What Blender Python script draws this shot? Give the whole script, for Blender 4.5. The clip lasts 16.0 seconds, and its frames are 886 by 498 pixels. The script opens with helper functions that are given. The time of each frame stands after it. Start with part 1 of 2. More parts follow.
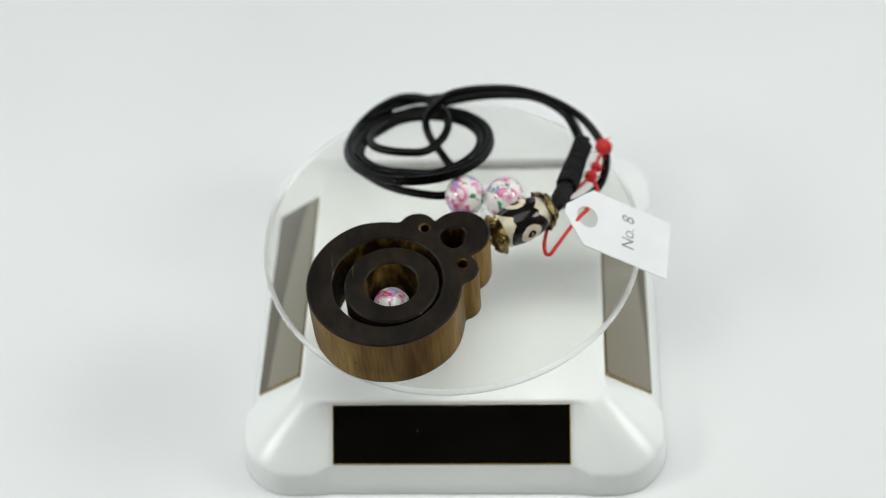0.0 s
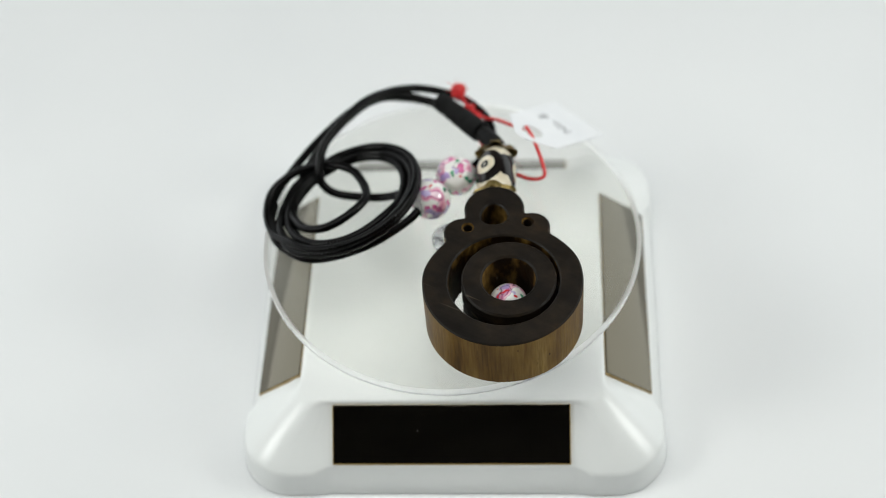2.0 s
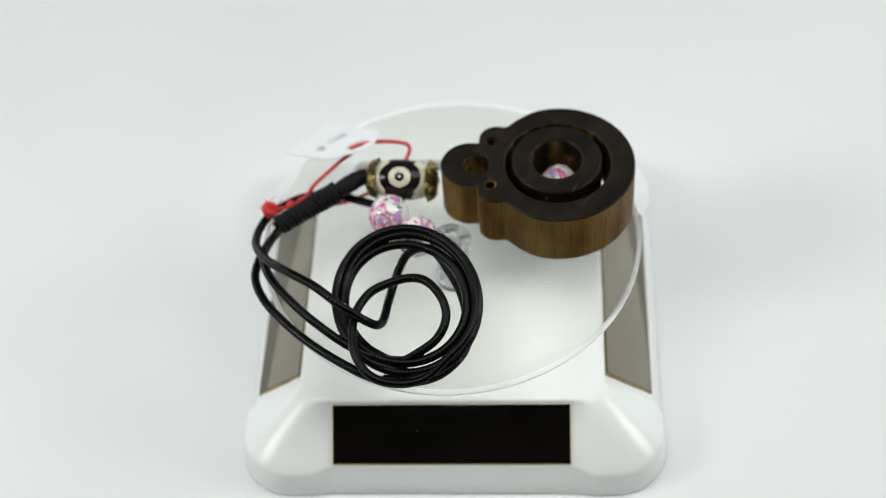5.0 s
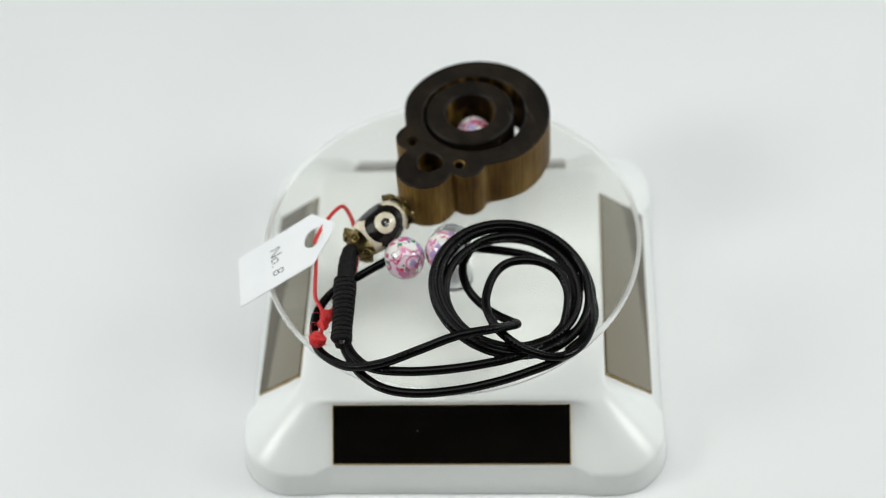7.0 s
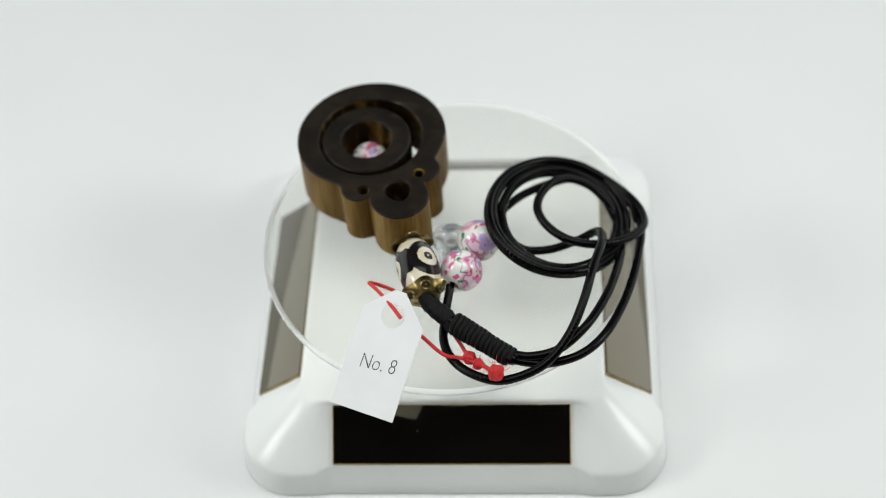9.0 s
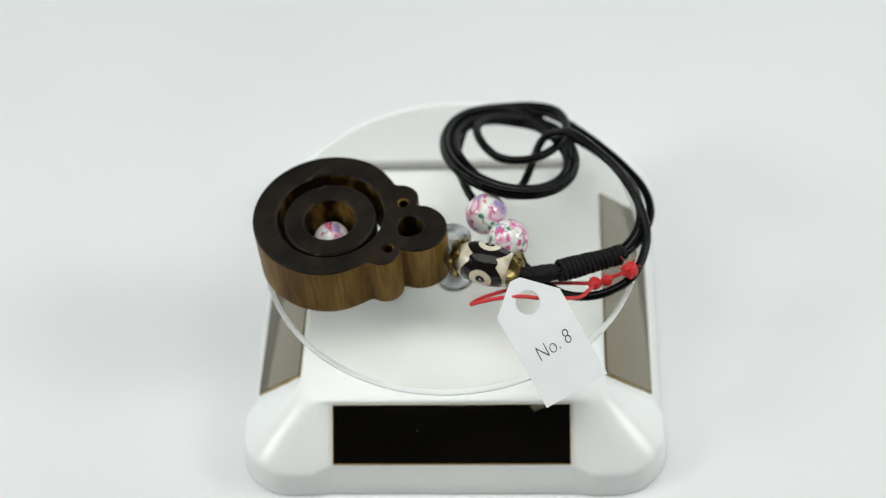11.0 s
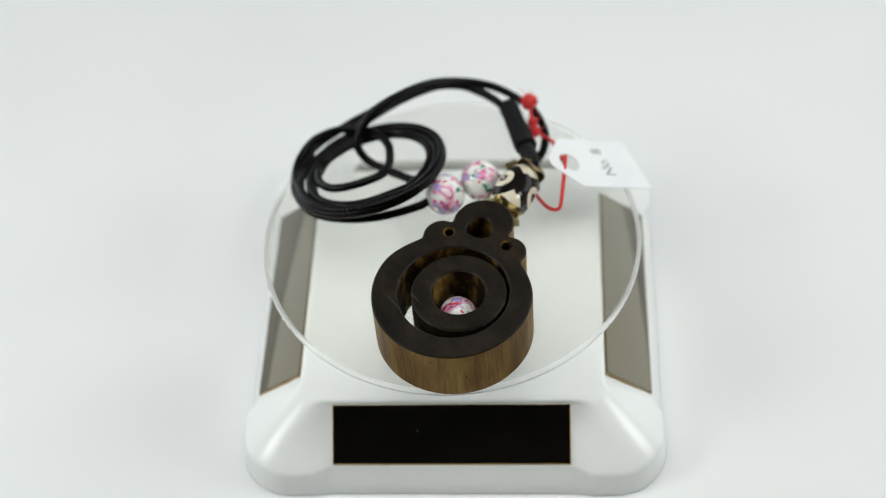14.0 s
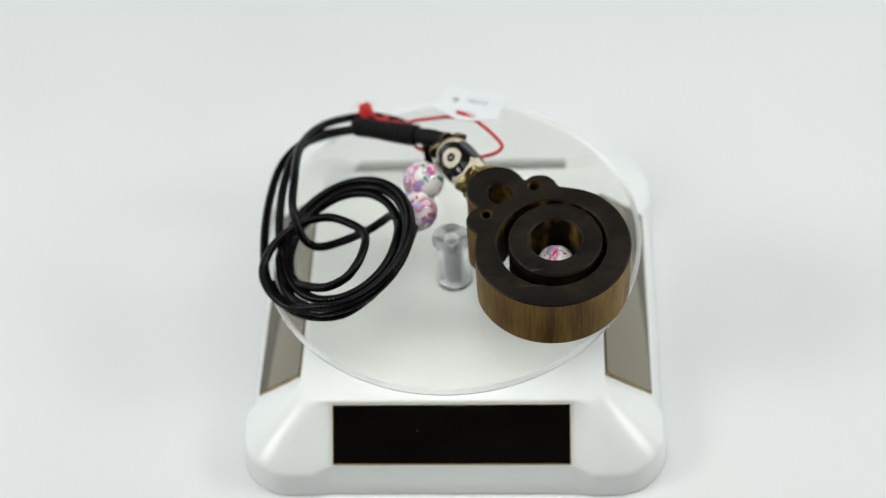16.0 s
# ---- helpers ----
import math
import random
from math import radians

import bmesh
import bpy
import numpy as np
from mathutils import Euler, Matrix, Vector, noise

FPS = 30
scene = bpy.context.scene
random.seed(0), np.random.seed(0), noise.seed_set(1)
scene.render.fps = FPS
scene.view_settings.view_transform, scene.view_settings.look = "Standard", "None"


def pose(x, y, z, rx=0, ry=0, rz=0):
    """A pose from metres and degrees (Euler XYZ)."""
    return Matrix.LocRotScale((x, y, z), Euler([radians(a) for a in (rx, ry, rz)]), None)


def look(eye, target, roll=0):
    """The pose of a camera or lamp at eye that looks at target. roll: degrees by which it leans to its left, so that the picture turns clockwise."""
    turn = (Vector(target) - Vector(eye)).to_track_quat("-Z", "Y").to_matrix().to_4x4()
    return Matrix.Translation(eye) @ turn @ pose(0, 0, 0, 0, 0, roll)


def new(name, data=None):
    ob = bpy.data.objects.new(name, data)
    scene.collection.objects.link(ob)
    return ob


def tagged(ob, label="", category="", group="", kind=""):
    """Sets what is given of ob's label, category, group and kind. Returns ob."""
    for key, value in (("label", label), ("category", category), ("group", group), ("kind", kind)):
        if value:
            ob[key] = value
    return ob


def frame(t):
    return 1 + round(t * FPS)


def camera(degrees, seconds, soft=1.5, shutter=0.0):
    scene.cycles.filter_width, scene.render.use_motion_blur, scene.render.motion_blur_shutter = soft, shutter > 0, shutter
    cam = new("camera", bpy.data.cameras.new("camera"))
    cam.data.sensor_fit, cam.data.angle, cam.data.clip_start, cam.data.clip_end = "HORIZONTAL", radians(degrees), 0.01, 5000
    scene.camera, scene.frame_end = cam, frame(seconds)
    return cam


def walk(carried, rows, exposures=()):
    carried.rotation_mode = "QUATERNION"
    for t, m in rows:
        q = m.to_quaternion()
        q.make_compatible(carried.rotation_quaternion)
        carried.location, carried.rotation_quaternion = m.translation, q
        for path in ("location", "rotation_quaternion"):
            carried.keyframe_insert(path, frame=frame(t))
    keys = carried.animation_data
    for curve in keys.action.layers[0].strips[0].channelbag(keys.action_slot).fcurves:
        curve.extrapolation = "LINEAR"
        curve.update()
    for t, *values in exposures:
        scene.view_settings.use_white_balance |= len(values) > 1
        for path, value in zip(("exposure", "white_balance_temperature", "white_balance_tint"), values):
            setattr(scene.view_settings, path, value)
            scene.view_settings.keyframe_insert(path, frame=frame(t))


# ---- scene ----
DISC = 0.036          # height of the underside of the turning plate over the table
TURN = 27.982         # degrees a second, anticlockwise from above
SECONDS = 16.0
eye = Vector((-0.00593, -0.25310, 0.30576 + DISC))
aim = Vector((math.sin(radians(0.804)) * math.cos(radians(-50.752)),
              math.cos(radians(0.804)) * math.cos(radians(-50.752)), math.sin(radians(-50.752))))
cam = camera(31.08, SECONDS, soft=1.0)
cam.data.dof.use_dof = True
cam.data.dof.focus_distance = 0.364
cam.data.dof.aperture_fstop = 8.0
walk(cam, [(0.0, look(eye, eye + aim, -5.349)), (SECONDS, look(eye, eye + aim, -5.349))])

# ---- light: a shooting table under soft boxes, plus two added back fills, in a plain room ----
world = bpy.data.worlds.new("room_air")
scene.world = world
world.use_nodes = True
world.node_tree.nodes["Background"].inputs[0].default_value = (0.92, 1.0, 0.98, 1)
world.node_tree.nodes["Background"].inputs[1].default_value = 0.25
scene.view_settings.exposure = 0.0


def soft_box(name, place, target, wide, high, watts, colour=(0.97, 1.0, 0.965)):
    lamp = bpy.data.lights.new(name, "AREA")
    lamp.shape, lamp.size, lamp.size_y, lamp.energy, lamp.color = "RECTANGLE", wide, high, watts, colour
    new(name, lamp).matrix_world = look(place, target)


soft_box("soft_box_top", (0.0, -0.05, 0.52), (0, -0.02, 0), 0.55, 0.34, 1.45)
soft_box("soft_box_left", (-0.58, -0.12, 0.46), (0, 0, 0.02), 0.19, 0.19, 1.6)
soft_box("soft_box_right", (0.58, -0.12, 0.46), (0, 0, 0.02), 0.19, 0.19, 1.6)
# added fills: stand in for bright white walls mirrored in the side panels
soft_box("back_fill_left", (-0.66, 0.55, 0.253), (0, 0, 0.15), 1.3, 0.5, 3.1, (0.93, 0.985, 1.0))
soft_box("back_fill_right", (0.66, 0.55, 0.253), (0, 0, 0.15), 1.3, 0.5, 3.1, (0.93, 0.985, 1.0))


# ---- materials ----
def material(name, rough=0.5, metal=0.0):
    m = bpy.data.materials.new(name)
    m.use_nodes = True
    b = m.node_tree.nodes["Principled BSDF"]
    b.inputs["Roughness"].default_value, b.inputs["Metallic"].default_value = rough, metal
    return m, m.node_tree, b


def noise_node(tree, scale, detail=4.0, stretch=(1, 1, 1), rough=0.55):
    co, mp, nz = (tree.nodes.new("ShaderNode" + k) for k in ("TexCoord", "Mapping", "TexNoise"))
    mp.inputs["Scale"].default_value = stretch
    nz.inputs["Scale"].default_value, nz.inputs["Detail"].default_value = scale, detail
    nz.inputs["Roughness"].default_value = rough
    tree.links.new(co.outputs["Object"], mp.inputs["Vector"])
    tree.links.new(mp.outputs["Vector"], nz.inputs["Vector"])
    return nz


def ramp(tree, source, stops):
    r = tree.nodes.new("ShaderNodeValToRGB")
    while len(r.color_ramp.elements) < len(stops):
        r.color_ramp.elements.new(0.5)
    for e, (at, col) in zip(r.color_ramp.elements, stops):
        e.position, e.color = at, (*col, 1)
    tree.links.new(source, r.inputs["Fac"])
    return r


def bump(tree, bsdf, source, strength, distance):
    b = tree.nodes.new("ShaderNodeBump")
    b.inputs["Strength"].default_value, b.inputs["Distance"].default_value = strength, distance
    tree.links.new(source, b.inputs["Height"])
    tree.links.new(b.outputs["Normal"], bsdf.inputs["Normal"])


def mix(tree, fac, a, b):
    n = tree.nodes.new("ShaderNodeMix")
    n.data_type = "RGBA"
    tree.links.new(fac, n.inputs["Factor"])
    for socket, v in ((n.inputs[6], a), (n.inputs[7], b)):
        if isinstance(v, tuple):
            socket.default_value = (*v, 1)
        else:
            tree.links.new(v, socket)
    return n.outputs[2]


def times(tree, a, b):
    n = tree.nodes.new("ShaderNodeMix")
    n.data_type, n.blend_type = "RGBA", "MULTIPLY"
    n.inputs["Factor"].default_value = 1.0
    tree.links.new(a, n.inputs[6])
    tree.links.new(b, n.inputs[7])
    return n.outputs[2]


def mottled(name, stops, scale, detail, rough, stretch=(1, 1, 1), relief=0.0, depth=0.0002, metal=0.0, fine=0.0, gloss=0.5):
    m, t, b = material(name, rough, metal)
    b.inputs["Specular IOR Level"].default_value = gloss
    nz = noise_node(t, scale, detail, stretch)
    t.links.new(ramp(t, nz.outputs["Fac"], stops).outputs["Color"], b.inputs["Base Color"])
    if relief:
        f = noise_node(t, fine or scale * 4, 3, stretch)
        bump(t, b, f.outputs["Fac"], relief, depth)
    return m


def clear_plastic(name, tint, clearness=1.0):
    m, t, b = material(name, 0.02)
    b.inputs["Base Color"].default_value = (*tint, 1)
    b.inputs["Transmission Weight"].default_value, b.inputs["IOR"].default_value = clearness, 1.47
    nz = noise_node(t, 60, 3)
    t.links.new(ramp(t, nz.outputs["Fac"], [(0.3, (0.0, 0.0, 0.0)), (0.8, (0.012, 0.012, 0.012))]).outputs["Color"], b.inputs["Roughness"])
    return m


def dark_face():
    """The oiled dark faces of the pendant: saw-dulled brown-black, warm worn patches, a few pale scratches."""
    m, t, b = material("dark_wood_face", 0.42)
    b.inputs["Specular IOR Level"].default_value = 0.15
    cloud = noise_node(t, 110, 9, (1, 0.75, 1), 0.65)
    tone = ramp(t, cloud.outputs["Fac"], [(0.28, (0.004, 0.003, 0.0023)), (0.46, (0.0095, 0.007, 0.005)), (0.60, (0.017, 0.012, 0.0078)), (0.78, (0.042, 0.025, 0.011))])
    worn = noise_node(t, 75, 5, (1, 1, 1), 0.7)
    warm = ramp(t, worn.outputs["Fac"], [(0.56, (0, 0, 0)), (0.72, (0.55, 0.55, 0.55))])
    col = mix(t, warm.outputs["Color"], tone.outputs["Color"], (0.026, 0.0155, 0.0065))
    for spin, seed in ((35, 0.0), (-52, 3.1)):
        cuts = noise_node(t, 420, 1, (1, 0.045, 1))
        cuts.inputs["Vector"].links[0].from_node.inputs["Rotation"].default_value = (0, 0, radians(spin))
        cuts.inputs["Vector"].links[0].from_node.inputs["Location"].default_value = (seed, seed, 0)
        marks = ramp(t, cuts.outputs["Fac"], [(0.73, (0, 0, 0)), (0.76, (0.6, 0.6, 0.6))])
        col = mix(t, marks.outputs["Color"], col, (0.10, 0.078, 0.055))
    saw = noise_node(t, 1100, 2, (1, 0.06, 1))
    saw.inputs["Vector"].links[0].from_node.inputs["Rotation"].default_value = (0, 0, radians(-20))
    lines = ramp(t, saw.outputs["Fac"], [(0.35, (0.9, 0.9, 0.9)), (0.65, (1.06, 1.06, 1.06))])
    t.links.new(times(t, col, lines.outputs["Color"]), b.inputs["Base Color"])
    fine = noise_node(t, 700, 4, (1, 0.7, 1))
    t.links.new(ramp(t, fine.outputs["Fac"], [(0.3, (0.34, 0.34, 0.34)), (0.75, (0.58, 0.58, 0.58))]).outputs["Color"], b.inputs["Roughness"])
    bump(t, b, fine.outputs["Fac"], 0.3, 0.0003)
    return m


def sawn_wood():
    """Brown sides: broad pale and dark zones, upright bands, fine grain, a few dark pores."""
    m, t, b = material("brown_wood_side", 0.45)
    b.inputs["Specular IOR Level"].default_value = 0.07
    bands = noise_node(t, 170, 4, (1, 1, 0.10))
    tone = ramp(t, bands.outputs["Fac"], [(0.25, (0.050, 0.023, 0.004)), (0.40, (0.16, 0.088, 0.019)), (0.55, (0.225, 0.134, 0.034)), (0.67, (0.285, 0.182, 0.052)), (0.8, (0.14, 0.072, 0.014))])
    zones = noise_node(t, 48, 3, (1, 1, 0.6))
    broad = ramp(t, zones.outputs["Fac"], [(0.32, (0.50, 0.44, 0.38)), (0.50, (0.86, 0.85, 0.84)), (0.68, (1.12, 1.12, 1.15))])
    grain = noise_node(t, 1500, 4, (1, 1, 0.07))
    fine = ramp(t, grain.outputs["Fac"], [(0.36, (0.72, 0.68, 0.62)), (0.62, (1.05, 1.05, 1.05))])
    pores = noise_node(t, 700, 2, (1, 1, 0.3))
    pits = ramp(t, pores.outputs["Fac"], [(0.70, (0, 0, 0)), (0.76, (1, 1, 1))])
    lit = times(t, times(t, tone.outputs["Color"], fine.outputs["Color"]), broad.outputs["Color"])
    t.links.new(mix(t, pits.outputs["Color"], lit, (0.02, 0.010, 0.004)), b.inputs["Base Color"])
    bump(t, b, grain.outputs["Fac"], 0.3, 0.0003)
    return m


def frosted_edge():
    m, t, b = material("sawn_acrylic_edge", 0.45)
    b.inputs["Transmission Weight"].default_value, b.inputs["IOR"].default_value = 0.85, 1.2
    nz = noise_node(t, 400, 3)
    t.links.new(ramp(t, nz.outputs["Fac"], [(0.3, (0.94, 0.95, 0.95)), (0.8, (0.99, 0.99, 0.99))]).outputs["Color"], b.inputs["Base Color"])
    return m


def floral_glaze(name, shift):
    m, t, b = material(name, 0.12)
    b.inputs["Coat Weight"].default_value, b.inputs["Coat Roughness"].default_value = 0.6, 0.04
    petals = noise_node(t, 215, 1.0)
    petals.inputs["Vector"].links[0].from_node.inputs["Location"].default_value = (1.0 + shift, 0.7, 1.9 - shift)
    white, line, rose = (0.84, 0.82, 0.79), (0.40, 0.20, 0.40), (0.84, 0.52, 0.60)
    col = ramp(t, petals.outputs["Fac"], [(0.505, white), (0.514, line), (0.524, rose), (0.575, (0.80, 0.38, 0.50)), (0.615, (0.46, 0.08, 0.24)), (0.66, (0.80, 0.60, 0.68))]).outputs["Color"]
    for seed, scale, low, high, tint in (
            (3.7, 330, 0.60, 0.63, (0.66, 0.14, 0.34)), (7.1, 270, 0.585, 0.62, (0.42, 0.32, 0.60)),
            (12.9, 300, 0.64, 0.66, (0.06, 0.32, 0.17)), (20.3, 330, 0.68, 0.70, (0.66, 0.04, 0.05))):
        nz = noise_node(t, scale, 1.5)
        nz.inputs["Vector"].links[0].from_node.inputs["Location"].default_value = (seed + shift, seed * 0.7, seed * 1.9 - shift)
        mask = ramp(t, nz.outputs["Fac"], [(low, (0, 0, 0)), (high, (1, 1, 1))])
        col = mix(t, mask.outputs["Color"], col, tint)
    strokes = noise_node(t, 150, 2.0)
    strokes.inputs["Vector"].links[0].from_node.inputs["Location"].default_value = (31 + shift, 4, 9)
    thin = ramp(t, strokes.outputs["Fac"], [(0.488, (0, 0, 0)), (0.494, (0.8, 0.8, 0.8)), (0.500, (0.8, 0.8, 0.8)), (0.506, (0, 0, 0))])
    col = mix(t, thin.outputs["Color"], col, (0.10, 0.045, 0.09))
    t.links.new(col, b.inputs["Base Color"])
    return m


M_TABLE = mottled("white_table", [(0.3, (0.79, 0.80, 0.81)), (0.7, (0.83, 0.835, 0.84))], 6, 3, 0.65, relief=0.05, fine=900)
M_WALL = mottled("grey_wall", [(0.3, (0.42, 0.42, 0.42)), (0.7, (0.47, 0.47, 0.47))], 3, 3, 0.8, relief=0.1, fine=200)
M_DIM = mottled("dark_wall", [(0.3, (0.016, 0.016, 0.017)), (0.7, (0.026, 0.026, 0.026))], 3, 3, 0.9, relief=0.1, fine=200)
M_BODY = mottled("white_plastic", [(0.3, (0.77, 0.785, 0.775)), (0.7, (0.81, 0.82, 0.81))], 40, 4, 0.28)
M_CELL = mottled("solar_cell", [(0.3, (0.0012, 0.001, 0.001)), (0.7, (0.003, 0.0026, 0.0022))], 120, 4, 0.07)
M_BOARD = mottled("cell_board", [(0.3, (0.30, 0.20, 0.07)), (0.7, (0.42, 0.30, 0.12))], 300, 4, 0.45)
M_CELL.node_tree.nodes["Principled BSDF"].inputs["IOR"].default_value = 2.15
M_CELL.node_tree.nodes["Principled BSDF"].inputs["Specular Tint"].default_value = (1.0, 0.89, 0.66, 1)
# tint darkened in place of the shadow the disc doesn't cast on the stand
M_CLEAR = clear_plastic("clear_acrylic", (0.918, 0.919, 0.892), 0.975)
# the hub's grey is shadow put into the colour of clear plastic
M_HUB = clear_plastic("shade_tinted_acrylic", (0.70, 0.71, 0.73))
M_RIM = frosted_edge()
M_TOP = dark_face()
M_SIDE = sawn_wood()
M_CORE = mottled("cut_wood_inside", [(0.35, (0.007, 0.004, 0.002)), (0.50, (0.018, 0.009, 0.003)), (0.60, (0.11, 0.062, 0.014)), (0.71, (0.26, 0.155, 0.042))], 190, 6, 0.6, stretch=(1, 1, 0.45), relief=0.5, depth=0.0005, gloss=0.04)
M_CORD = mottled("black_waxed_cord", [(0.35, (0.0012, 0.0012, 0.0012)), (0.7, (0.0032, 0.003, 0.0028))], 900, 3, 0.15, relief=0.25, depth=0.0001, fine=2500, gloss=0.14)
M_WRAP = mottled("black_wrapping_thread", [(0.35, (0.004, 0.004, 0.004)), (0.7, (0.011, 0.011, 0.011))], 1200, 3, 0.6, relief=0.5, depth=0.0002, fine=3000, gloss=0.15)
M_FLORAL = floral_glaze("floral_glaze", 0.0)
M_FLORAL_SMALL = floral_glaze("floral_glaze_pale", 5.13)
M_CREAM = mottled("cream_agate", [(0.3, (0.58, 0.50, 0.36)), (0.7, (0.74, 0.68, 0.54))], 300, 5, 0.16)
M_JET = mottled("black_agate", [(0.3, (0.006, 0.005, 0.005)), (0.75, (0.012, 0.009, 0.008))], 300, 5, 0.12, gloss=0.3)
M_BRASS = mottled("antique_brass", [(0.3, (0.05, 0.036, 0.015)), (0.5, (0.20, 0.15, 0.058)), (0.75, (0.38, 0.29, 0.12))], 330, 4, 0.32, metal=1.0, relief=0.3, depth=0.0002)
M_RED = mottled("red_thread", [(0.3, (0.50, 0.012, 0.014)), (0.7, (0.72, 0.03, 0.03))], 900, 3, 0.5, relief=0.4, depth=0.0001, fine=3000)
M_PAPER = mottled("white_card", [(0.3, (0.80, 0.81, 0.83)), (0.7, (0.85, 0.855, 0.87))], 80, 4, 0.6, relief=0.06, fine=2500)
M_INK = mottled("grey_ink", [(0.3, (0.03, 0.03, 0.033)), (0.7, (0.075, 0.075, 0.08))], 900, 3, 0.6)
M_SHAFT = mottled("grey_steel", [(0.3, (0.42, 0.42, 0.44)), (0.7, (0.55, 0.55, 0.56))], 300, 3, 0.3, metal=0.8)


# ---- building helpers; lengths below are in millimetres ----
def part(name, bm, mats, parent=None, label="", smooth=True, angle=40):
    bmesh.ops.recalc_face_normals(bm, faces=bm.faces)
    for f in bm.faces:
        f.smooth = smooth
    for e in bm.edges:
        if len(e.link_faces) == 2 and e.calc_face_angle(0) > radians(angle):
            e.smooth = False
    bmesh.ops.scale(bm, vec=(0.001, 0.001, 0.001), verts=bm.verts)
    me = bpy.data.meshes.new(name)
    bm.to_mesh(me)
    bm.free()
    for m in mats if isinstance(mats, (list, tuple)) else [mats]:
        me.materials.append(m)
    ob = new(name, me)
    ob.parent = parent
    if label:
        ob["label"] = label
    return ob


def root(name, m, label, category, group=""):
    ob = new(name)
    ob.empty_display_size = 0.01
    ob.matrix_world = m
    return tagged(ob, label, category, group)


def loft(bm, loops, closed=False, mat=0):
    """Skin closed loops of equal length; closed joins the last to the first."""
    rows = [[bm.verts.new(p) for p in loop] for loop in loops]
    n = len(rows[0])
    for a, b in zip(rows, rows[1:] + (rows[:1] if closed else [])):
        for i in range(n):
            bm.faces.new((a[i], a[(i + 1) % n], b[(i + 1) % n], b[i])).material_index = mat
    return rows


def lathe(profile, n=64, closed=True, at=(0, 0, 0), bm=None, mat=0):
    """A body of revolution about z from (radius, height) pairs."""
    bm = bm or bmesh.new()
    loops = [[(at[0] + r * math.cos(2 * math.pi * k / n), at[1] + r * math.sin(2 * math.pi * k / n), at[2] + z)
              for k in range(n)] for r, z in profile]
    rows = loft(bm, loops, closed, mat)
    if not closed:
        bm.faces.new(rows[0]).material_index = mat
        bm.faces.new(rows[-1]).material_index = mat
    return bm


def spline(points, step=0.45):
    """Even steps along a smooth curve through the points."""
    pts = [Vector(p) for p in points]
    pts = [2 * pts[0] - pts[1]] + pts + [2 * pts[-1] - pts[-2]]
    fine = []
    for a, b, c, d in zip(pts, pts[1:], pts[2:], pts[3:]):
        for k in range(24):
            t = k / 24
            fine.append(0.5 * (2 * b + (c - a) * t + (2 * a - 5 * b + 4 * c - d) * t * t + (3 * b - a - 3 * c + d) * t ** 3))
    fine.append(pts[-2])
    out, left = [fine[0]], step
    for a, b in zip(fine, fine[1:]):
        d = (b - a).length
        while d >= left and d > 0:
            a = a + (b - a) * (left / d)
            out.append(a)
            d, left = (b - a).length, step
        left -= d
    return out + [fine[-1]]


def tube(points, radius, sides=12, step=0.45, braid=0.0, taper=None, bm=None):
    """A cord along a curve; braid gives it the plaited relief of waxed cotton."""
    bm = bm or bmesh.new()
    path = spline(points, step)
    up, loops = Vector((0, 0, 1)), []
    for i, p in enumerate(path):
        d = (path[min(i + 1, len(path) - 1)] - path[max(i - 1, 0)]).normalized()
        side = d.cross(up)
        side = side.normalized() if side.length > 1e-4 else d.orthogonal().normalized()
        up = side.cross(d).normalized()
        loop = []
        for k in range(sides):
            a = 2 * math.pi * k / sides
            r = radius * (taper(i / len(path)) if taper else 1)
            r *= 1 + braid * max(math.sin(3 * a + i * 1.2), math.sin(3 * a - i * 1.2), 0) ** 2
            loop.append(p + (side * math.cos(a) + up * math.sin(a)) * r)
        loops.append(loop)
    rows = loft(bm, loops)
    bm.faces.new(rows[0])
    bm.faces.new(rows[-1])
    return bm


def box(bm, centre, size, turn=None, bevel=0.0):
    made = bmesh.ops.create_cube(bm, size=1.0)
    m = Matrix.Translation(centre) @ (turn or Matrix()) @ Matrix.Diagonal((*size, 1))
    bmesh.ops.transform(bm, matrix=m, verts=made["verts"])
    if bevel:
        edges = list({e for v in made["verts"] for e in v.link_edges})
        bmesh.ops.bevel(bm, geom=edges, offset=bevel, segments=2, profile=0.6, affect="EDGES")
    return bm


def grid_sheet(name, place, size, mat, turn=None, thick=0.02):
    bm = bmesh.new()
    box(bm, (0, 0, 0), (size[0] * 1000, size[1] * 1000, thick * 1000))
    ob = part(name, bm, mat, smooth=False)
    ob.matrix_world = Matrix.Translation(place) @ (turn or Matrix())
    return tagged(ob, kind="structure")


# ---- the table and the plain room round it ----
tagged(grid_sheet("table", (0, 0.3, -0.010), (2.4, 2.4), M_TABLE), "plain matt white shooting table top", "table")
tagged(grid_sheet("wall_back", (0, 1.51, 0.96), (2.4, 1.92), M_WALL, pose(0, 0, 0, 90)), "plain grey wall behind the table", "wall")
tagged(grid_sheet("wall_left", (-1.21, 0.3, 0.96), (1.92, 2.4), M_WALL, pose(0, 0, 0, 0, 90)), "plain grey side wall", "wall")
tagged(grid_sheet("wall_right", (1.21, 0.3, 0.96), (1.92, 2.4), M_WALL, pose(0, 0, 0, 0, 90)), "plain grey side wall", "wall")
tagged(grid_sheet("wall_front", (0, -0.91, 0.96), (2.4, 1.92), M_DIM, pose(0, 0, 0, 90)), "dark wall behind the viewer", "wall")
tagged(grid_sheet("ceiling", (0, 0.3, 1.93), (2.44, 2.44), M_WALL), "plain grey ceiling over the table", "ceiling")


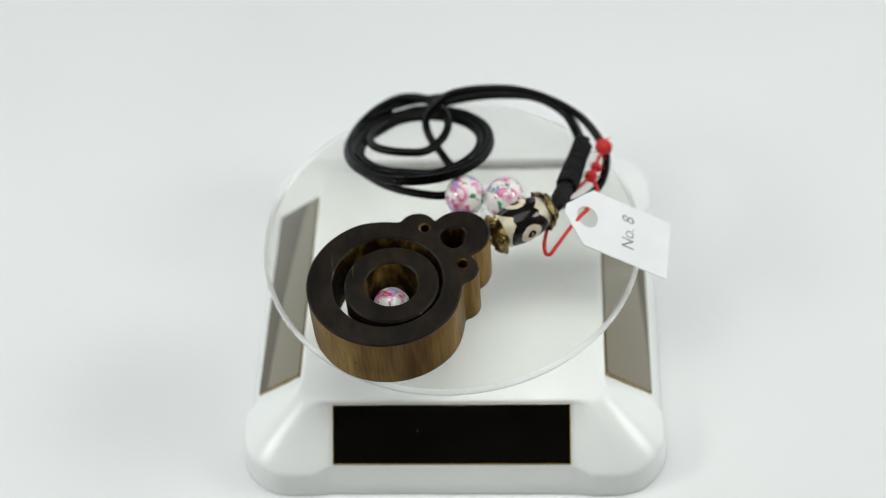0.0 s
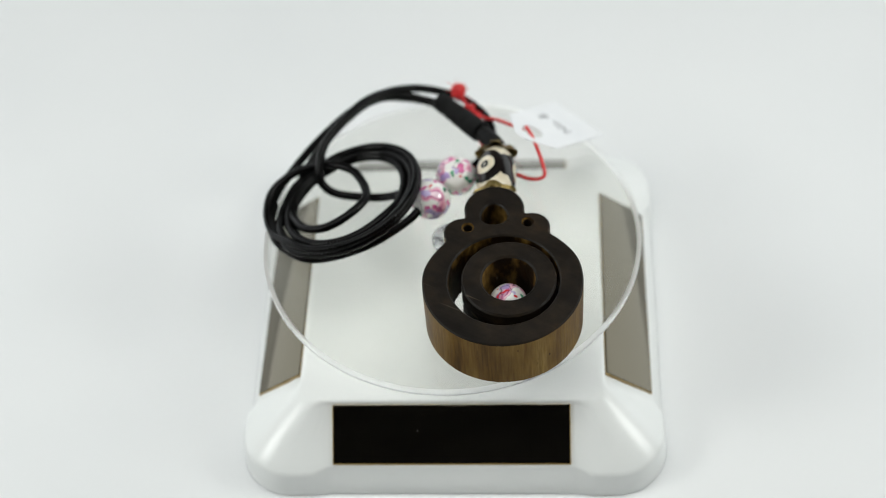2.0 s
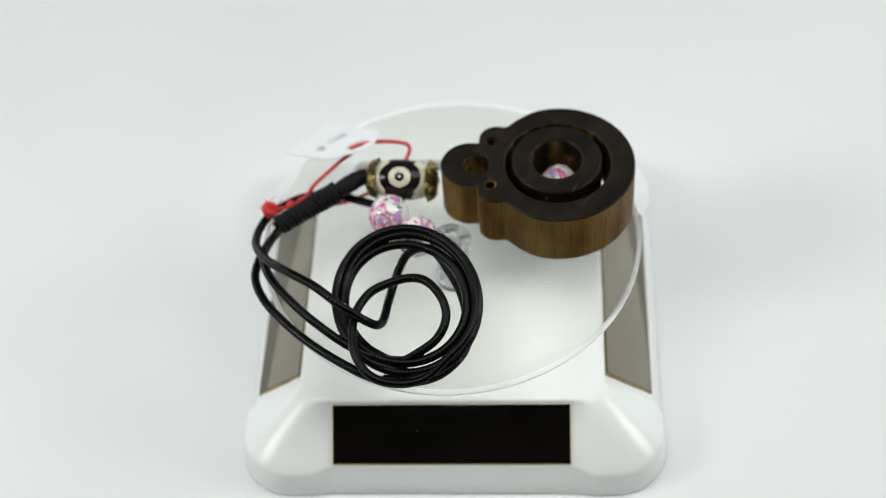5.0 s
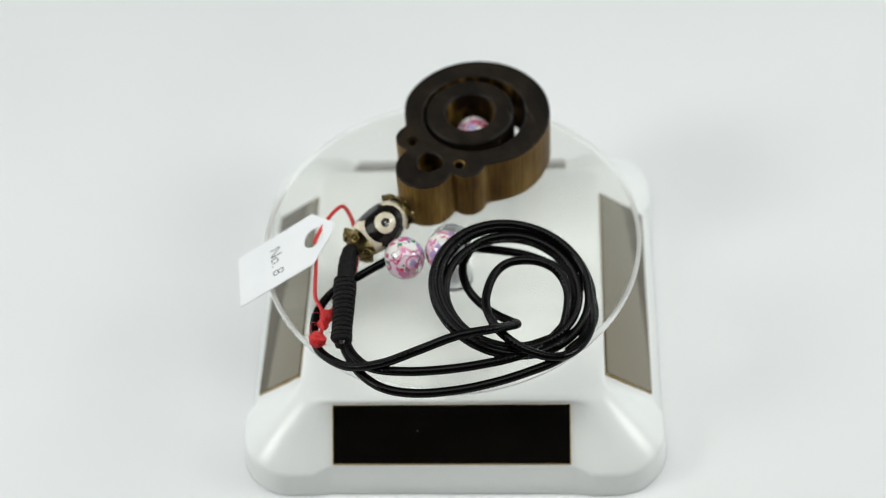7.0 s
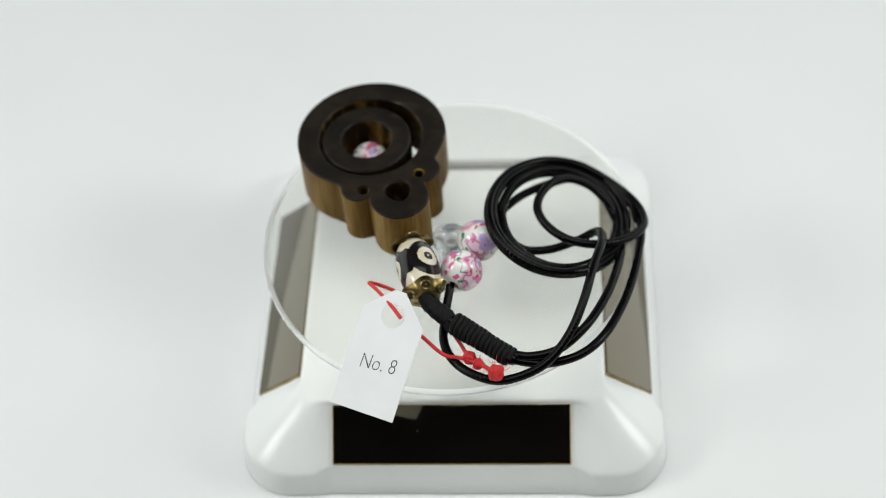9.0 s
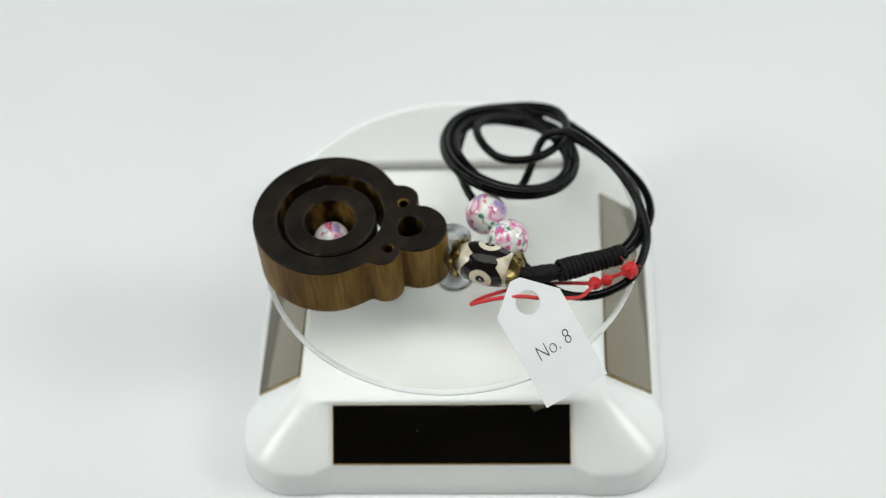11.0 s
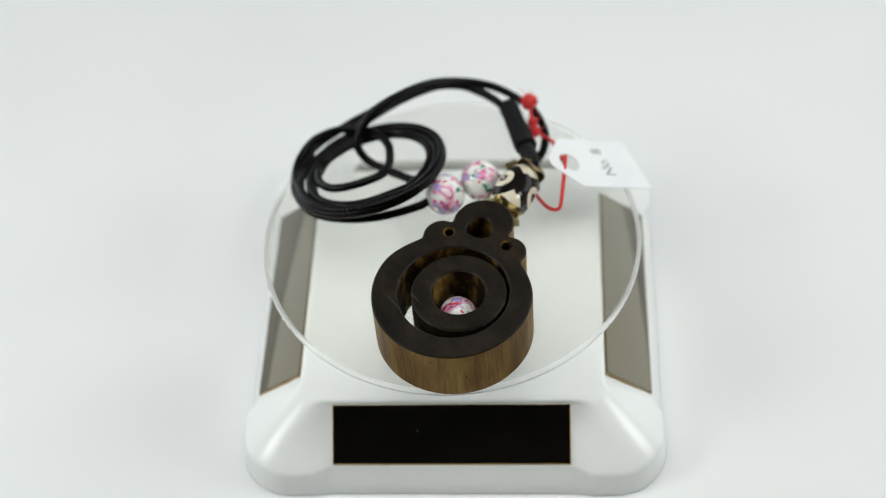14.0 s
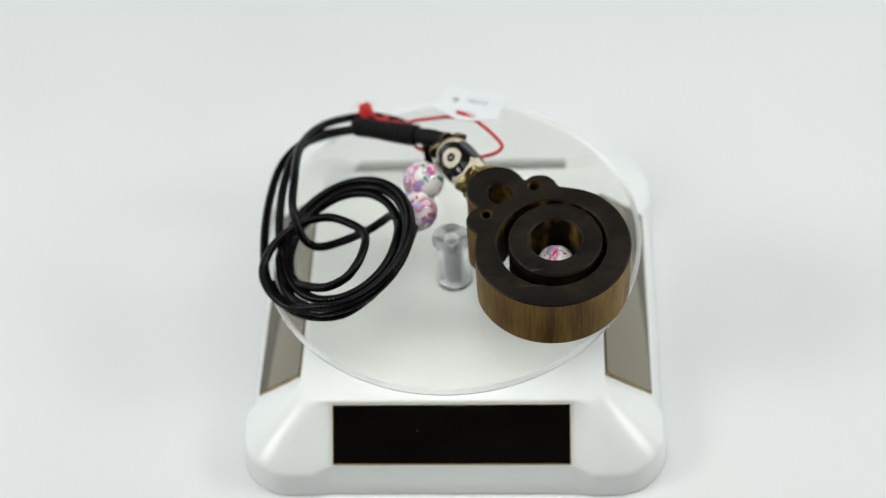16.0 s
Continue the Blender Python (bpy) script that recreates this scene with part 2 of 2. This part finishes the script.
# ---- the solar turntable ----
def body_ring(half, corner, z, recess):
    """A rounded square whose four sides are drawn in between the corner feet."""
    pts = []
    for q in range(4):
        side = []
        for k in range(41):
            x = -(half - corner) + 2 * (half - corner) * k / 40
            side.append((x, -half))
        for k in range(1, 12):
            a = radians(-90 + 90 * k / 12)
            side.append((half - corner + corner * math.cos(a), -half + corner + corner * math.sin(a)))
        c, s = math.cos(q * math.pi / 2), math.sin(q * math.pi / 2)
        for x, y in side:
            u = min(max((abs(x) - 30.0) / 4.5, 0), 1)
            y += recess * (1 - u * u * (3 - 2 * u)) if y < -half + 1e-6 else 0
            pts.append((c * x - s * y, s * x + c * y, z))
    return pts


def make_base():
    base = root("solar_turntable", pose(0, 0, 0, 0, 0, -6.92), "square glossy white plastic solar turntable on the table", "display stand")
    bm = bmesh.new()
    levels = [(30.0, 4.0, 19.3, 0), (35.6, 4.4, 19.3, 0), (36.7, 4.6, 19.2, 0), (37.6, 4.8, 18.9, 0.2), (38.5, 5.0, 18.3, 1.0), (39.5, 5.3, 17.6, 1.8), (44.6, 6.6, 13.9, 2.1), (49.4, 9.4, 10.3, 1.8),
              (51.2, 11.4, 9.0, 1.9), (51.8, 12.0, 8.45, 2.2), (52.0, 12.3, 7.9, 2.3), (52.1, 12.4, 7.0, 2.2), (52.4, 12.6, 4.5, 1.5), (52.8, 13.0, 0.9, 0.5), (52.6, 12.8, 0.3, 0.5), (52.0, 12.5, 0.0, 0.5)]
    rows = loft(bm, [body_ring(*lv) for lv in levels])
    bm.faces.new(rows[0])
    bm.faces.new(rows[-1])
    part("body", bm, M_BODY, base, angle=60)
    part("collar", lathe([(2.3, 19.3), (2.3, 20.3), (2.1, 20.6), (1.8, 20.6), (1.7, 19.3)], 48), M_BODY, base)
    bm = lathe([(1.6, 19.3), (1.6, 33.0), (1.2, 33.6)], 32, closed=False)
    part("shaft", bm, M_SHAFT, base, "grey metal drive shaft")
    slope = 37.8
    for q in range(4):
        # each panel lies on one sloping face of the body
        m = pose(0, 0, 0, 0, 0, 90 * q) @ pose(0, -0.04355, 0.01397, slope, 0, 0) @ pose(0, 0, -0.0009)
        board = part("solar_panel", box(bmesh.new(), (0, -0.2, 0), (58.0, 14.6, 1.6), bevel=0.15), M_BOARD, base, "dark solar panel with a thin tan edge")
        board.matrix_local = m
        part("cell", box(bmesh.new(), (0, 0, 0.85), (57.5, 14.2, 0.5), bevel=0.12), M_CELL, board, "glossy black solar cell")
        if q == 0:
            # a specular glint on the front cell, modelled as a tiny pale disc
            fleck = lathe([(0.13, 0), (0.11, 0.04), (0.04, 0.06)], 8, closed=False, at=(-8.2, 0.7, 1.1))
            part("glint_fleck", fleck, M_SHAFT, board, "pale fleck modelled as a glint")
    return base


def make_plate():
    plate = root("display_plate", pose(0, 0, DISC), "round clear acrylic plate turning on the stand", "plate")
    rim = [(0.01, 0.7), (45.9, 0.7), (46.6, 0.6), (47.0, 0.2), (47.0, -0.3), (46.6, -0.75), (45.9, -0.9), (0.01, -0.9)]
    bm = lathe(rim, 160, closed=False)
    for f in bm.faces:
        c = f.calc_center_median()
        f.material_index = 1 if math.hypot(c.x, c.y) > 46.0 and len(f.verts) == 4 else 0
    ob = part("disc", bm, [M_CLEAR, M_RIM], plate)
    for f in ob.data.polygons:          # both faces are truly flat
        if abs(f.normal.z) > 0.999:
            f.use_smooth = False
    ob.visible_shadow = False
    hub = [(1.9, -0.95), (4.9, -0.95), (4.9, -1.6), (4.4, -2.4), (4.1, -3.2), (4.1, -14.4), (4.8, -15.0), (4.8, -16.5), (2.6, -16.5), (2.4, -15.6), (2.2, -2.4)]
    ob = part("hub", lathe(hub, 64), M_HUB, plate, "clear acrylic hub, greyed to stand in for shadow on it")
    ob.visible_shadow = False
    return plate


# ---- the necklace ----
PEND = Matrix.Translation((-16.3, -24.0, 0)) @ Matrix.Rotation(radians(32.9), 4, "Z")


def pendant_edge(a):
    """Distance from (8, 0) to the gourd-shaped outline in the direction a."""
    def blend(d, e, k):
        h = max(k - abs(d - e), 0) / k
        return min(d, e) - h * h * k / 4

    def depth(x, y):
        u = min(max((x - 4.0) / 9.0, 0), 1)
        d = math.hypot(x, y - 0.5) - 18.7 + 0.8 * u * u * (3 - 2 * u)
        for cx, cy, r in ((15.4, 8.7, 4.4), (15.4, -7.9, 4.3)):
            d = blend(d, math.hypot(x - cx, y - cy) - r, 1.0)
        return blend(d, math.hypot(x - 21.8, y - 0.5) - 7.2, 0.9)
    lo, hi = 0.0, 40.0
    r = hi
    while r > 0 and depth(8 + r * math.cos(a), r * math.sin(a)) > 0:
        r -= 0.25
    lo, hi = r, r + 0.25
    for _ in range(14):
        mid = (lo + hi) / 2
        lo, hi = (lo, mid) if depth(8 + mid * math.cos(a), mid * math.sin(a)) > 0 else (mid, hi)
    return 8 + lo * math.cos(a), lo * math.sin(a)


def slab(outer, holes, z0, z1, edge=0.35):
    """A plate with chamfered edges and holes right through it: faces 0 top and bottom, 1 outside, 2 inside the holes."""
    bm = bmesh.new()
    top, bottom = [], []
    for loop, sign, mat in [(outer, 1, 1)] + [(h, -1, 2) for h in holes]:
        n = len(loop)
        inner = []
        for i, p in enumerate(loop):
            t = (Vector(loop[(i + 1) % n]) - Vector(loop[i - 1])).normalized()
            inner.append((p[0] - t.y * edge * sign, p[1] + t.x * edge * sign))
        rows = loft(bm, [[(*p, z0) for p in inner], [(*p, z0 + edge) for p in loop], [(*p, z1 - edge) for p in loop], [(*p, z1) for p in inner]], mat=mat)
        for k in range(n):
            if n > 20:
                bm.faces.get((rows[2][k], rows[2][(k + 1) % n], rows[3][(k + 1) % n], rows[3][k])).material_index = 0
            else:
                bm.faces.get((rows[1][k], rows[1][(k + 1) % n], rows[2][(k + 1) % n], rows[2][k])).material_index = 0
        bottom += [bm.edges.get((rows[0][i], rows[0][(i + 1) % n])) for i in range(n)]
        top += [bm.edges.get((rows[-1][i], rows[-1][(i + 1) % n])) for i in range(n)]
    for edges in (top, bottom):
        made = bmesh.ops.triangle_fill(bm, use_beauty=True, use_dissolve=False, edges=edges)
        for g in made["geom"]:
            if isinstance(g, bmesh.types.BMFace):
                g.material_index = 0
    return bm


def circle(x, y, r, n, squash=1.0):
    return [(x + r * math.cos(2 * math.pi * k / n), y + r * squash * math.sin(2 * math.pi * k / n)) for k in range(n)]


def bead_mesh(radius, length, hole, n=48, m=28):
    """A drilled bead about x."""
    prof = []
    a0 = math.asin(hole / radius)
    for k in range(m + 1):
        a = a0 + (math.pi - 2 * a0) * k / m
        prof.append((radius * math.sin(a), -length / 2 * math.cos(a) / math.cos(a0)))
    prof.append((hole * 0.8, prof[-1][1] - 0.4))
    prof.insert(0, (hole * 0.8, prof[0][1] + 0.4))
    bm = lathe(prof, n)
    bmesh.ops.rotate(bm, cent=(0, 0, 0), matrix=Matrix.Rotation(radians(90), 3, "Y"), verts=bm.verts)
    return bm


def lay(bm, centre, along, roll=0.0):
    """Turn a mesh made about x so that x points along a direction, and put it at centre."""
    q = Vector(along).to_track_quat("X", "Z").to_matrix().to_4x4()
    bmesh.ops.transform(bm, matrix=Matrix.Translation(centre) @ q @ Matrix.Rotation(radians(roll), 4, "X"), verts=bm.verts)
    return bm


def eye_bead():
    """A barrel bead with cream ends and three ringed eyes on a black waist."""
    n, m = 160, 110
    bm = bmesh.new()
    loops = []
    for k in range(m + 1):
        x = -7.2 + 14.4 * k / m
        r = 5.1 * math.sqrt(max(1 - (abs(x) / 8.9) ** 2.3, 0))
        loops.append([(x, r * math.cos(2 * math.pi * i / n), r * math.sin(2 * math.pi * i / n)) for i in range(n)])
    rows = loft(bm, loops)
    bm.faces.new(rows[0]), bm.faces.new(rows[-1])
    bm.faces.ensure_lookup_table()
    for f in bm.faces:
        c = f.calc_center_median()
        a = math.degrees(math.atan2(c.z, c.y))
        cream = abs(c.x) > 2.9 + 0.75 * math.sin(radians(3 * a + 40)) + 0.22 * math.sin(radians(13 * a))
        for eye_at in (60, 180, 300):
            d = math.hypot(((a - eye_at + 180) % 360 - 180) * 0.092, c.x * 1.0)
            if d < 5.3:
                cream = 1.2 < d < 2.8 or d < 0.3
        f.material_index = 0 if cream else 1
    return bm


def bead_cap():
    """A flower-shaped cap about x, open towards +x, with a ring on each petal."""
    bm = bmesh.new()
    n = 60
    loops = []
    for r, x, wave in ((1.2, 0, 0), (2.2, 0.1, 0), (3.4, 0.7, 0.05), (4.4, 1.7, 0.12), (4.9, 2.6, 0.16), (4.7, 2.7, 0.16), (4.0, 1.9, 0.1), (2.0, 0.6, 0), (1.2, 0.5, 0)):
        loops.append([(x - 1.2 * wave * math.cos(5 * 2 * math.pi * i / n), r * (1 + wave * math.cos(5 * 2 * math.pi * i / n)) * math.cos(2 * math.pi * i / n),
                       r * (1 + wave * math.cos(5 * 2 * math.pi * i / n)) * math.sin(2 * math.pi * i / n)) for i in range(n)])
    loft(bm, loops, True)
    for k in range(5):
        a = 2 * math.pi * k / 5
        c = Vector((1.15, 3.75 * math.cos(a), 3.75 * math.sin(a)))
        out = Vector((-1.0, 0.75 * math.cos(a), 0.75 * math.sin(a))).normalized()
        u = out.orthogonal().normalized()
        v = out.cross(u)
        tube([c + out * 0.25 + (u * math.cos(b) + v * math.sin(b)) * 1.0 for b in [2 * math.pi * j / 10 for j in range(11)]], 0.34, 8, 0.4, bm=bm)
        made = bmesh.ops.create_uvsphere(bm, u_segments=10, v_segments=6, radius=0.45)
        bmesh.ops.translate(bm, vec=c + out * 0.25, verts=made["verts"])
    return bm


COIL_X, COIL_Y = -5.6, 26.1


def coil_height(x, y):
    """The coil leans on the beads: it rises from the plate towards them."""
    return 7.3 + 0.055 * (x - COIL_X) - 0.29 * (y - COIL_Y)


def winding(a0, a1, k0, k1, lift0, lift1, wobble):
    """Part of the oval coil from angle a0 to a1, k times its outer size, lifted off its leaning plane."""
    n = max(int(abs(a1 - a0) / 18), 3)
    turn_c, turn_s = math.cos(radians(-18.9)), math.sin(radians(-18.9))
    pts = []
    for i in range(n + 1):
        t = i / n
        a = radians(a0 + (a1 - a0) * t)
        k = k0 + (k1 - k0) * t + wobble * math.sin(2 * a + 9 * k0)
        u, v = 19.6 * k * math.cos(a), 17.6 * k * math.sin(a)
        x, y = COIL_X + turn_c * u - turn_s * v, COIL_Y + turn_s * u + turn_c * v
        pts.append((x, y, max(coil_height(x, y) + lift0 + (lift1 - lift0) * t, 1.75)))
    return pts


def cord_long():
    """Out of the wrapping, round the coil, a small loop over its top, and round again."""
    bow = [(35.6, 20.5, 4.2), (35.9, 25.4, 3.5), (34.9, 31.7, 3.2), (31.4, 38.3, 3.7), (24.8, 42.7, 3.7), (15.5, 45.2, 3.1),
           (6.7, 46.3, 2.7), (-1.3, 46.5, 2.5), (-9.2, 45.9, 2.3), (-16.0, 43.2, 2.2)]
    loop = [(-16.0, 35.1, 4.9), (-17.9, 30.5, 6.6), (-17.1, 25.9, 8.4), (-13.8, 22.7, 9.7), (-8.6, 20.8, 10.2), (-4.3, 21.2, 9.6), (-0.5, 24.5, 8.9),
            (2.2, 29.8, 8.6), (1.7, 36.5, 7.6), (-2.5, 43.1, 6.0), (-9.0, 46.4, 4.1), (-15.3, 44.6, 2.9), (-20.3, 39.6, 2.8)]
    return bow + winding(172, 500, 0.955, 0.92, -0.5, -0.2, 0.012) + winding(518, 852, 0.93, 0.80, 0.3, -0.4, 0.012) + loop + winding(178, 470, 0.92, 0.93, 0.9, 0.3, 0.012) + [(-13.0, 41.0, 2.2), (-16.6, 39.6, 1.9)]


def cord_short():
    """Out of the wrapping and round the inside of the coil."""
    bow = [(35.2, 21.0, 4.8), (34.9, 27.2, 4.7), (32.4, 33.4, 5.9), (26.1, 38.2, 7.2), (18.3, 40.8, 6.8), (9.6, 42.2, 5.7), (-0.1, 42.4, 4.0), (-8.3, 40.6, 2.7)]
    return bow + winding(152, 480, 0.76, 0.80, -1.2, -0.6, 0.02) + [(-10.6, 39.6, 2.2), (-14.4, 38.4, 1.9)]


def cord_bow():
    """From the bead under the wrapping, arching high over the plate to a sharp hook, then back into the coil."""
    arch = [(17.5, 4.2, 5.0), (25.4, 4.6, 3.0), (33.2, 6.0, 1.9), (38.9, 11.0, 1.9), (41.6, 18.6, 2.4), (40.7, 24.5, 3.4), (36.9, 30.9, 5.6),
            (30.1, 35.1, 8.6), (21.7, 37.1, 11.7), (12.7, 37.7, 13.0), (4.4, 38.3, 11.9), (0.0, 37.4, 9.6)]
    hook = [(-2.5, 36.2, 7.4), (-3.3, 34.6, 5.4), (-2.5, 31.6, 3.2), (0.3, 26.0, 1.9), (2.4, 20.6, 2.4), (3.0, 17.2, 4.4), (2.2, 14.6, 7.4), (-0.8, 12.9, 9.9), (-4.6, 12.5, 10.8)]
    return arch + hook + winding(270, 60, 0.76, 0.86, 0.2, 0.1, 0.01)


def cord_tail():
    """From the other bead into the coil."""
    start = [(0.0, 9.0, 6.0), (-2.6, 9.6, 5.4), (-8, 12.0, 4.6), (-14, 15.6, 3.8)]
    return start + [(-19.8, 21.5, 2.8), (-23.4, 28, 2.3), (-22.6, 36, 2.2), (-18.4, 41.6, 2.2), (-12, 44.6, 2.2)]


RED_THREADS = [
    [(33.6, -3.8, 9.9), (31.4, -6.2, 10.6), (28.0, -9.8, 10.2), (24.8, -13.0, 8.8), (22.9, -14.4, 7.3), (22.0, -12.4, 5.8), (22.4, -7.8, 4.4), (25.0, 0.5, 2.4), (29.5, 7.0, 1.8), (35.0, 11.5, 2.6), (36.9, 12.8, 3.4)],
    [(33.0, -3.2, 8.7), (34.4, -0.6, 7.6), (35.6, 2.0, 6.2), (37.6, 7.0, 3.8), (37.4, 11.0, 3.2), (38.6, 16.0, 3.6), (41.2, 20.3, 5.2)],
]


def make_necklace():
    neck = root("necklace", pose(0, 0, DISC), "carved dark wood gourd pendant with beads on coiled black cord", "necklace")
    # the gourd-shaped pendant and the loose ring inside it
    edge = [pendant_edge(2 * math.pi * k / 180) for k in range(180)]
    heart_hole = [(20.0 + (3.1 + 0.2 * math.cos(3 * a)) * math.cos(a), 0.7 + (3.1 + 0.2 * math.cos(3 * a)) * math.sin(a)) for a in [2 * math.pi * k / 36 for k in range(36)]]
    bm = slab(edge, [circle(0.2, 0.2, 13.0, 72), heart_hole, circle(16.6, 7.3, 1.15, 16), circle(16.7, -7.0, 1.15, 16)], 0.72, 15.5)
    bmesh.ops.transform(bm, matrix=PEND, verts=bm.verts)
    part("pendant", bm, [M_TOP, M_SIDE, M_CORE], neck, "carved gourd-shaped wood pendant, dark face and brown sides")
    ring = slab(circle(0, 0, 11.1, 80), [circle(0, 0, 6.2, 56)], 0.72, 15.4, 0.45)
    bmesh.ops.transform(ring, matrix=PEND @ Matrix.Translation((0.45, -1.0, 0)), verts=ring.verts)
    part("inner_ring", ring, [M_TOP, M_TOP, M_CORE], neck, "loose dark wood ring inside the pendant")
    part("pendant_bead", lay(bead_mesh(4.5, 8.6, 1.0), (-16.0, -24.6, 6.9), (1, 0.4, 0.5)), M_FLORAL_SMALL, neck, "white glazed bead painted with pink flowers")
    # the beads beside it
    part("floral_bead", lay(bead_mesh(5.2, 9.6, 1.2), (14.2, 6.1, 5.95), (10, -2.0, 0)), M_FLORAL, neck, "white glazed bead painted with pink flowers")
    part("floral_bead", lay(bead_mesh(5.2, 9.6, 1.2), (4.4, 8.1, 5.95), (10, -2.0, 0), 130), M_FLORAL, neck, "white glazed bead painted with pink flowers")
    along = Vector((13.6, 6.9, -0.3)).normalized()
    mid = Vector((17.1, -3.8, 7.9))
    part("eye_bead", lay(eye_bead(), mid, along, -3), [M_CREAM, M_JET], neck, "black and cream agate bead with ringed eyes")
    part("bead_cap", lay(bead_cap(), mid - along * 9.0, along, 10), M_BRASS, neck, "flower-shaped antique brass bead cap")
    part("bead_cap", lay(bead_cap(), mid + along * 9.0, -along, 20), M_BRASS, neck, "flower-shaped antique brass bead cap")
    # the cords, and the wrapped knot that gathers them
    for pts in (cord_long(), cord_short(), cord_bow(), cord_tail()):
        part("cord", tube(pts, 1.02, 18, 0.2, braid=0.085), M_CORD, neck, "black waxed cotton cord")
    a, b = Vector((29.8, 7.4, 6.3)), Vector((36.2, 22.8, 4.7))
    turns, pts = 14, []
    d = (b - a).normalized()
    u = d.orthogonal().normalized()
    v = d.cross(u)
    for k in range(turns * 12 + 1):
        t = k / (turns * 12)
        w = 2 * math.pi * k / 12
        rad = 2.05 + 0.15 * math.sin(5 * t + 1) + random.uniform(-0.1, 0.1)
        pts.append(a + (b - a) * t + (u * math.cos(w) + v * math.sin(w)) * rad)
    wrap = part("cord_wrap", tube(pts, 0.66, 8, 0.5), M_WRAP, neck, "tight black thread wrapping")
    part("core", tube([a - d * 3, a, b, b + d * 0.8], 1.9, 14, 0.5, taper=lambda t: 1 - 0.5 * max(t - 0.85, 0) / 0.15), M_CORD, wrap)
    part("knot", tube([mid + along * 8.0, mid + along * 10.5, a - d * 0.4], 1.75, 14, 0.4, braid=0.1, taper=lambda t: 1 + 0.22 * math.sin(math.pi * t ** 1.5)), M_WRAP, wrap)
    return neck


def make_tag():
    tag = root("paper_tag", pose(0, 0, DISC), "white paper tag reading No. 8, tied with red thread", "tag")
    # the card leans from the bead cap down over the plate's edge
    down = (Vector((52.3, -9.3, -2.2)) - Vector((33.1, -5.8, 9.5))).normalized()
    right = (Vector((54.3, -1.2, -2.1)) - Vector((50.3, -17.4, -3.5)))
    right = (right - down * right.dot(down)).normalized()
    up = right.cross(-down)
    hole = Vector((33.1, -5.8, 9.5))
    m = Matrix((( *right, 0), (*(-down), 0), (*up, 0), (0, 0, 0, 1))).transposed()
    m = Matrix.Translation(hole) @ m
    outline = [(-8.4, -23.4), (8.2, -23.4), (8.3, -0.8), (1.3, 6.0), (-1.3, 6.2), (-8.3, 0.2)]
    dense = []
    for p, q in zip(outline, outline[1:] + outline[:1]):
        dense += [(p[0] + (q[0] - p[0]) * k / 8, p[1] + (q[1] - p[1]) * k / 8) for k in range(8)]
    bm = slab(dense, [circle(0, 0, 2.9, 32)], -0.15, 0.15, 0.03)
    bmesh.ops.transform(bm, matrix=m, verts=bm.verts)
    part("card", bm, M_PAPER, tag, smooth=False)
    text = bpy.data.curves.new("lettering", "FONT")
    text.body, text.size, text.shear, text.offset, text.extrude, text.align_x = "No. 8", 0.0051, 0.12, -0.0001, 0.00003, "CENTER"
    draft = new("lettering", text)
    bpy.context.view_layer.update()
    me = bpy.data.meshes.new_from_object(draft.evaluated_get(bpy.context.evaluated_depsgraph_get()))
    bpy.data.objects.remove(draft)
    me.name = "lettering"
    me.materials.clear()
    me.materials.append(M_INK)
    ink = new("lettering", me)
    ink.parent = tag
    place = m.copy()
    place.translation = (m @ Vector((0.3, -13.2, 0.19))) * 0.001
    ink.matrix_local = place @ pose(0, 0, 0, 0, 0, 4) @ Matrix.Diagonal((0.8, 1, 1, 1))
    ink["label"] = "dark handwritten No. 8"
    for pts in RED_THREADS:
        part("thread", tube(pts, 0.48, 8, 0.4), M_RED, tag, "thin red thread")
    # frayed knots
    for centre, size in (((41.2, 20.3, 5.2), 2.7), ((38.4, 15.4, 3.4), 1.5), ((36.8, 13.0, 2.9), 2.0)):
        bm = bmesh.new()
        c = Vector(centre)
        for k in range(9):
            ax = Vector((random.uniform(-1, 1), random.uniform(-1, 1), random.uniform(-1, 1))).normalized()
            u = ax.orthogonal().normalized()
            v = ax.cross(u)
            tube([c + (u * math.cos(w) + v * math.sin(w)) * size * (0.42 + 0.05 * k % 0.25) + ax * 0.5 * math.sin(2 * w + k) for w in [2 * math.pi * j / 9 for j in range(10)]], 0.55, 6, 0.5, bm=bm)
        for k in range(14 if size > 2.5 else 6):
            e = Vector((random.uniform(-1, 1), random.uniform(-1, 1), random.uniform(-0.2, 1))).normalized()
            tube([c, c + e * size * 0.9, c + e * size * random.uniform(1.0, 1.5) + Vector((random.uniform(-1, 1), random.uniform(-1, 1), random.uniform(-1.0, 0.4)))], 0.065, 5, 0.5, bm=bm)
        part("knot", bm, M_RED, tag, "frayed red thread knot")
    return tag


make_base()
plate = make_plate()
necklace = make_necklace()
paper_tag = make_tag()


def motions():
    rows = [(k * 0.5, pose(0, 0, DISC, 0, 0, TURN * k * 0.5)) for k in range(int(SECONDS * 2) + 1)]
    for thing in (plate, necklace, paper_tag):
        walk(thing, rows)


motions()
